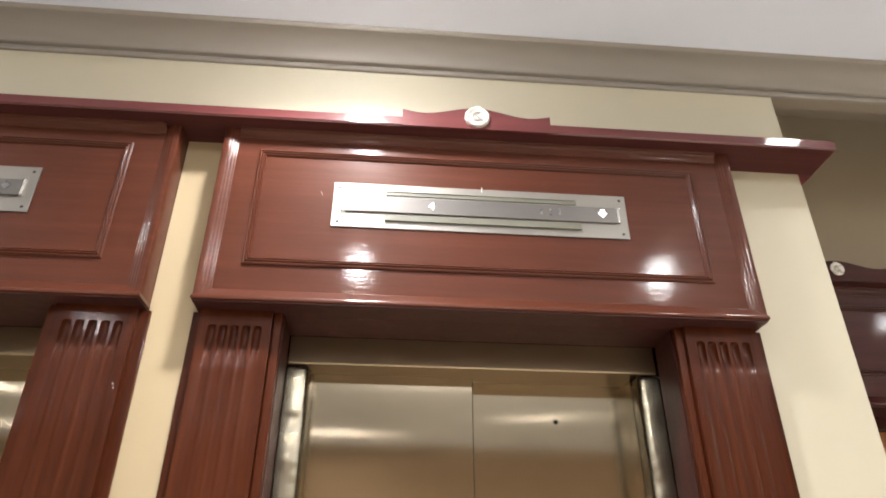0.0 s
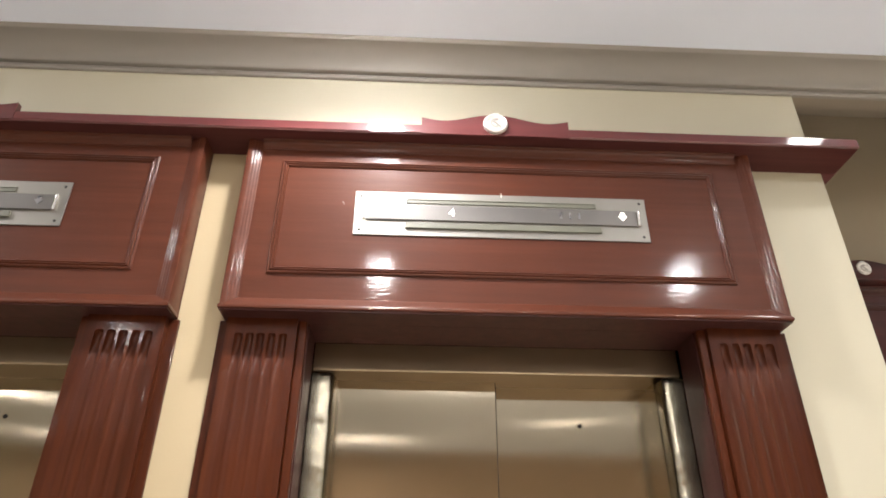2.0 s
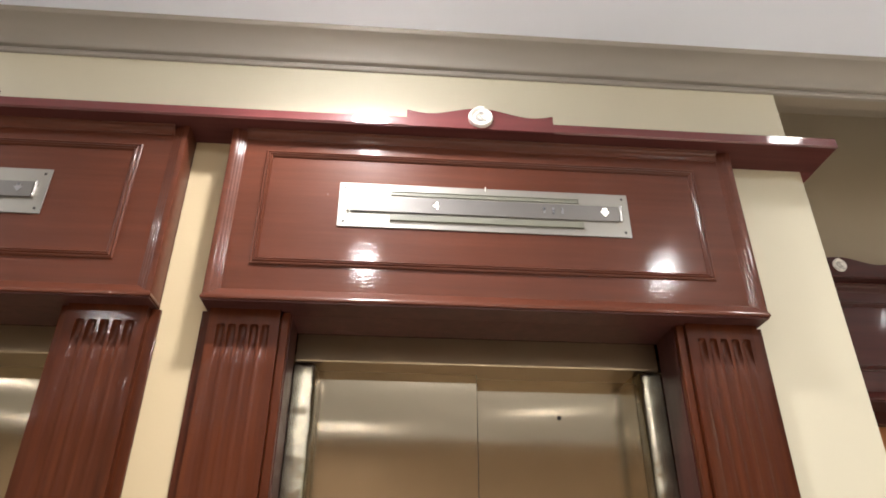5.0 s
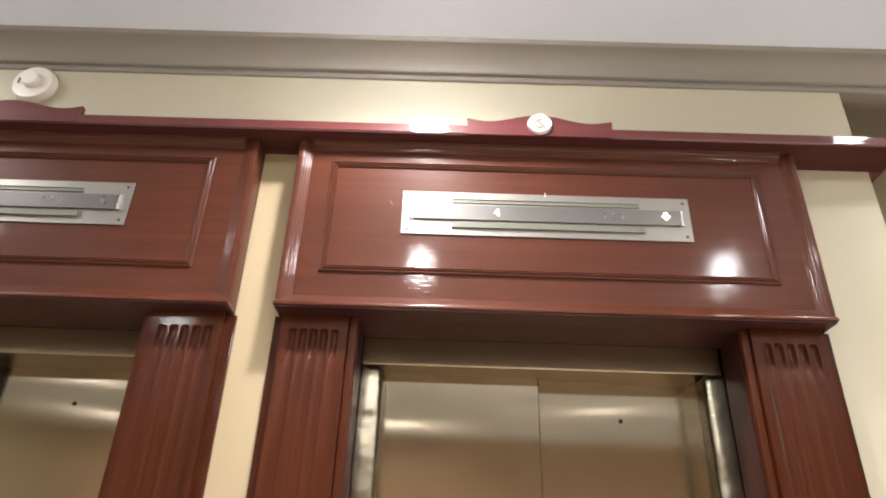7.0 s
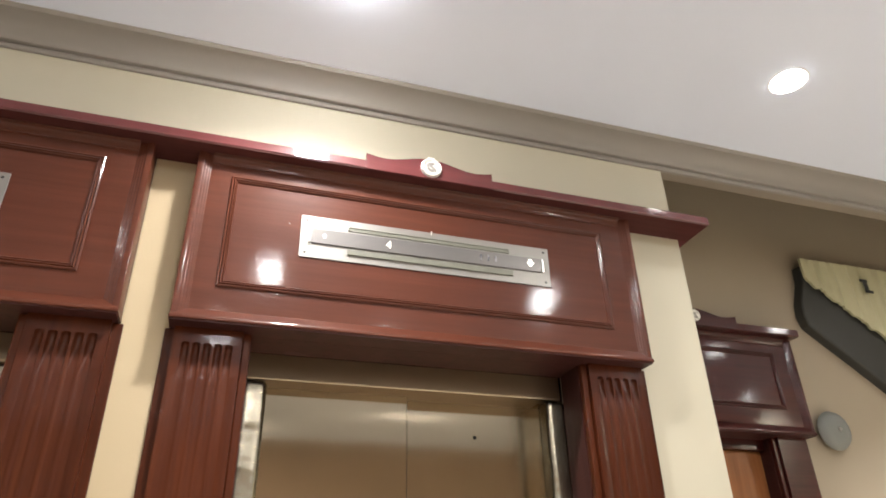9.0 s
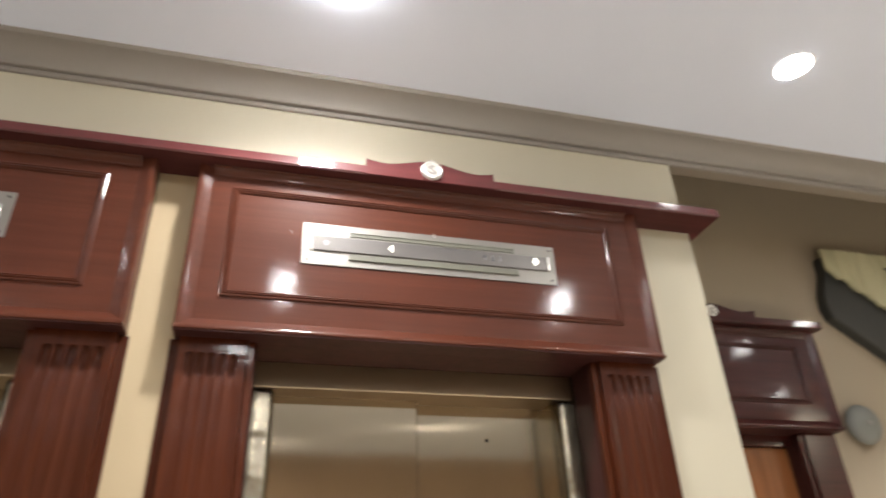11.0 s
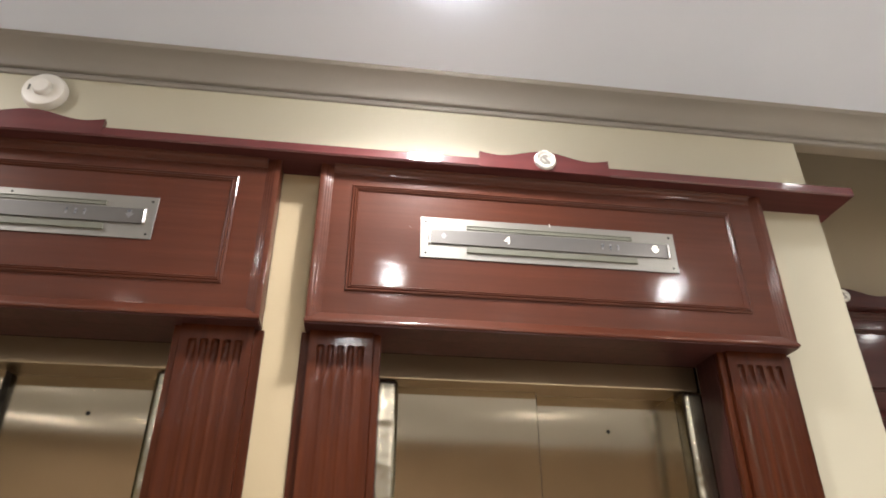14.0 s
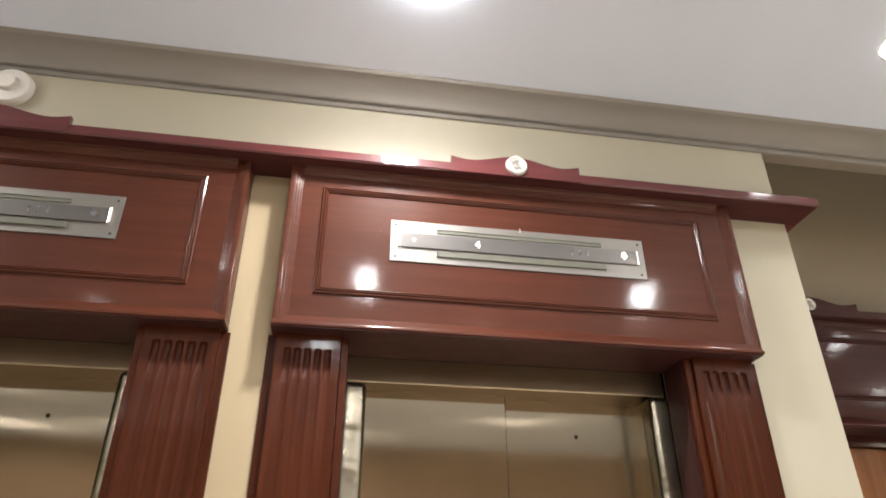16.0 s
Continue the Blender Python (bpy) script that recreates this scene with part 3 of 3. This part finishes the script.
# ---- smoke detector on the wall ----
det = thing("smoke_detector", -PITCH - 0.046, WALL_Y, 2.992, "round white plastic smoke detector on the wall above the shelf", "smoke detector")
part("base", lathe([(0.0, 0.034), (0.056, 0.034), (0.064, 0.032), (0.069, 0.025), (0.071, 0.016), (0.071, 0.006), (0.066, 0.004), (0.066, 0.0)], 40), PLASTIC, det, "", True)
cap = lathe([(0.0, 0.054), (0.025, 0.054), (0.029, 0.050), (0.030, 0.0345)], 32)
part("sensor_cap", cap, PLASTIC, det, "", True)
slot = boxes((-0.046, -0.040, -0.038, -0.0342, -0.010, 0.012), bevel=0.001)
part("test_button", slot, GREY_DISC, det)


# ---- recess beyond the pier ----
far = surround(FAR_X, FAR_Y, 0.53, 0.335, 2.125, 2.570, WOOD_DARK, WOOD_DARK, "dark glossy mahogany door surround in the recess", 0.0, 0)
far["group"] = ""
fs = thing("cornice_shelf", 0, 0, 0, "dark mahogany shelf over the recessed doorway", "shelf")
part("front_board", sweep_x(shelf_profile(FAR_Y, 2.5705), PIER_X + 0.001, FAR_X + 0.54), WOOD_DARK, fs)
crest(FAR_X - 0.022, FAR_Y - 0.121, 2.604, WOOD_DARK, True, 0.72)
fd = thing("wooden_door", FAR_X, FAR_Y, 0, "closed orange-brown wooden door in the recess", "door")
part("door_panel", boxes((-0.334, 0.334, 0.06, 0.10, 0.005, 2.080), bevel=0.003), WOOD_DOOR, fd)
part("door_head", boxes((-0.3345, 0.3345, 0.03, 0.12, 2.0805, 2.1245)), WOOD_DARK, fd)

bell = thing("alarm_bell", FAR_X + 0.695, FAR_Y, 2.170, "round grey alarm bell on the cream wall beside the doorway", "alarm bell")
part("gong", lathe([(0.0, 0.066), (0.02, 0.066), (0.060, 0.060), (0.082, 0.046), (0.089, 0.032), (0.087, 0.026)], 36), GREY_DISC, bell, "", True)
part("mount", lathe([(0.0, 0.0255), (0.05, 0.0255), (0.05, 0.0)], 24), BLACK, bell)
part("hub", lathe([(0.0, 0.073), (0.008, 0.072), (0.011, 0.0665)], 16), SCREW, bell, "", True)


# pleated valance hung on the recess wall, its hem falling to one side
def valance(x0, x1, z_top, z_hem, slope, y, period, amp):
    """A pleated sheet with thickness: hem height z_hem at x0, falling by slope."""
    bm = bmesh.new()
    cols, rows = 150, 8
    grid = []
    for yy in (0.0, 0.014):
        sheet = []
        for k in range(cols + 1):
            x = x0 + (x1 - x0) * k / cols
            ph = 2 * math.pi * (x - x0) / period
            fold = amp * (0.75 * math.sin(ph) + 0.25 * math.sin(2.3 * ph + 0.7))
            hem = z_hem - slope * (x - x0) + 0.012 * math.sin(ph + 0.5) + 0.006 * math.sin(3.1 * ph)
            sheet.append([bm.verts.new((x + 0.2 * amp * math.cos(ph) * q / rows, y + yy + fold * (0.5 + 0.5 * q / rows), z_top + 0.004 * math.sin(ph) * (1 - q / rows) + (hem - z_top) * q / rows)) for q in range(rows + 1)])
        grid.append(sheet)
    for a, sheet in enumerate(grid):
        for k in range(cols):
            for q in range(rows):
                bm.faces.new((sheet[k][q], sheet[k + 1][q], sheet[k + 1][q + 1], sheet[k][q + 1]))
    for k in range(cols):
        for q in (0, rows):
            bm.faces.new((grid[0][k][q], grid[0][k + 1][q], grid[1][k + 1][q], grid[1][k][q]))
    for q in range(rows):
        for k in (0, cols):
            bm.faces.new((grid[0][k][q], grid[0][k][q + 1], grid[1][k][q + 1], grid[1][k][q]))
    bmesh.ops.recalc_face_normals(bm, faces=bm.faces)
    return bm


drape = thing("wall_valance", 0, 0, 0, "cream pleated fabric valance over a dark drape on the recess wall", "valance")
part("pleated_sheet", valance(2.130, 3.3, 3.036, 2.925, 0.68, 0.395, 0.098, 0.013), PLEAT, drape, "cream pleated fabric", True)
bm = bmesh.new()
under = [(2.150, 3.010), (2.140, 2.92), (2.092, 2.80), (2.083, 2.73), (2.100, 2.675), (2.235, 2.578), (2.367, 2.485), (2.558, 2.345), (3.1, 1.99), (3.3, 1.99), (3.3, 3.010)]
fr, bk = [[bm.verts.new((x, yy, z)) for x, z in under] for yy in (0.425, 0.4795)]
bm.faces.new(fr)
bm.faces.new(bk[::-1])
for k in range(len(under)):
    j = (k + 1) % len(under)
    bm.faces.new((fr[k], fr[j], bk[j], bk[k]))
bmesh.ops.recalc_face_normals(bm, faces=bm.faces)
bmesh.ops.bevel(bm, geom=[e for e in bm.edges if all(v.co.y < 0.43 for v in e.verts)], offset=0.012, segments=3, affect="EDGES", profile=0.5)
part("dark_drape", bm, PLEAT_DARK, drape, "dark grey-green backing drape", True)
for mx, mz, sx, sz in ((2.500, 2.915, 0.012, 0.035), (2.492, 2.945, 0.026, 0.008), (2.510, 2.885, 0.026, 0.008)):
    part("printed_motif", boxes((mx - sx, mx + sx, 0.3735, 0.3775, mz - sz, mz + sz), bevel=0.0015), PLEAT_DARK, drape, "small dark motif")


# ---- downlights ----
def downlight(x, y, watts, spread_deg, dome, level):
    d = thing("downlight", x, y, CEIL_Z, "round recessed ceiling downlight, lit", "downlight", "ceiling downlights")
    ring = lathe([(0.0632, 0.0), (0.0634, 0.0008), (0.066, 0.0012), (0.069, 0.0008), (0.070, 0.0)], 36, False)
    bmesh.ops.rotate(ring, verts=ring.verts, matrix=Matrix.Rotation(radians(90), 3, "X"))
    part("trim_ring", ring, PLASTIC, d, "", True)
    lens = lathe([(0.0, dome), (0.022, 0.93 * dome), (0.043, 0.73 * dome), (0.056, 0.43 * dome), (0.063, 0.0002)], 36)
    bmesh.ops.rotate(lens, verts=lens.verts, matrix=Matrix.Rotation(radians(90), 3, "X"))
    part("lens", lens, LENS[level], d, "glowing white lens", True)
    if x > 2:                                        # unseen, added to keep the lens's light off the upper recess wall
        light_cut_collar = lathe([(0.0705, 0.0), (0.0705, 0.020), (0.0720, 0.020), (0.0720, 0.0)], 36, False)
        bmesh.ops.rotate(light_cut_collar, verts=light_cut_collar.verts, matrix=Matrix.Rotation(radians(90), 3, "X"))
        part("light_cut_collar", light_cut_collar, PLASTIC, d, "", True)
    la = bpy.data.lights.new("downlight_lamp", "AREA")
    la.shape, la.size, la.energy, la.color, la.spread = "DISK", 0.12, watts, LAMP_COLOUR, radians(spread_deg)
    ob = new("downlight_lamp", la)
    ob.parent = d
    ob.location = (0, 0, -dome - 0.005)
    return d


for lamp in LAMPS:
    downlight(*lamp)
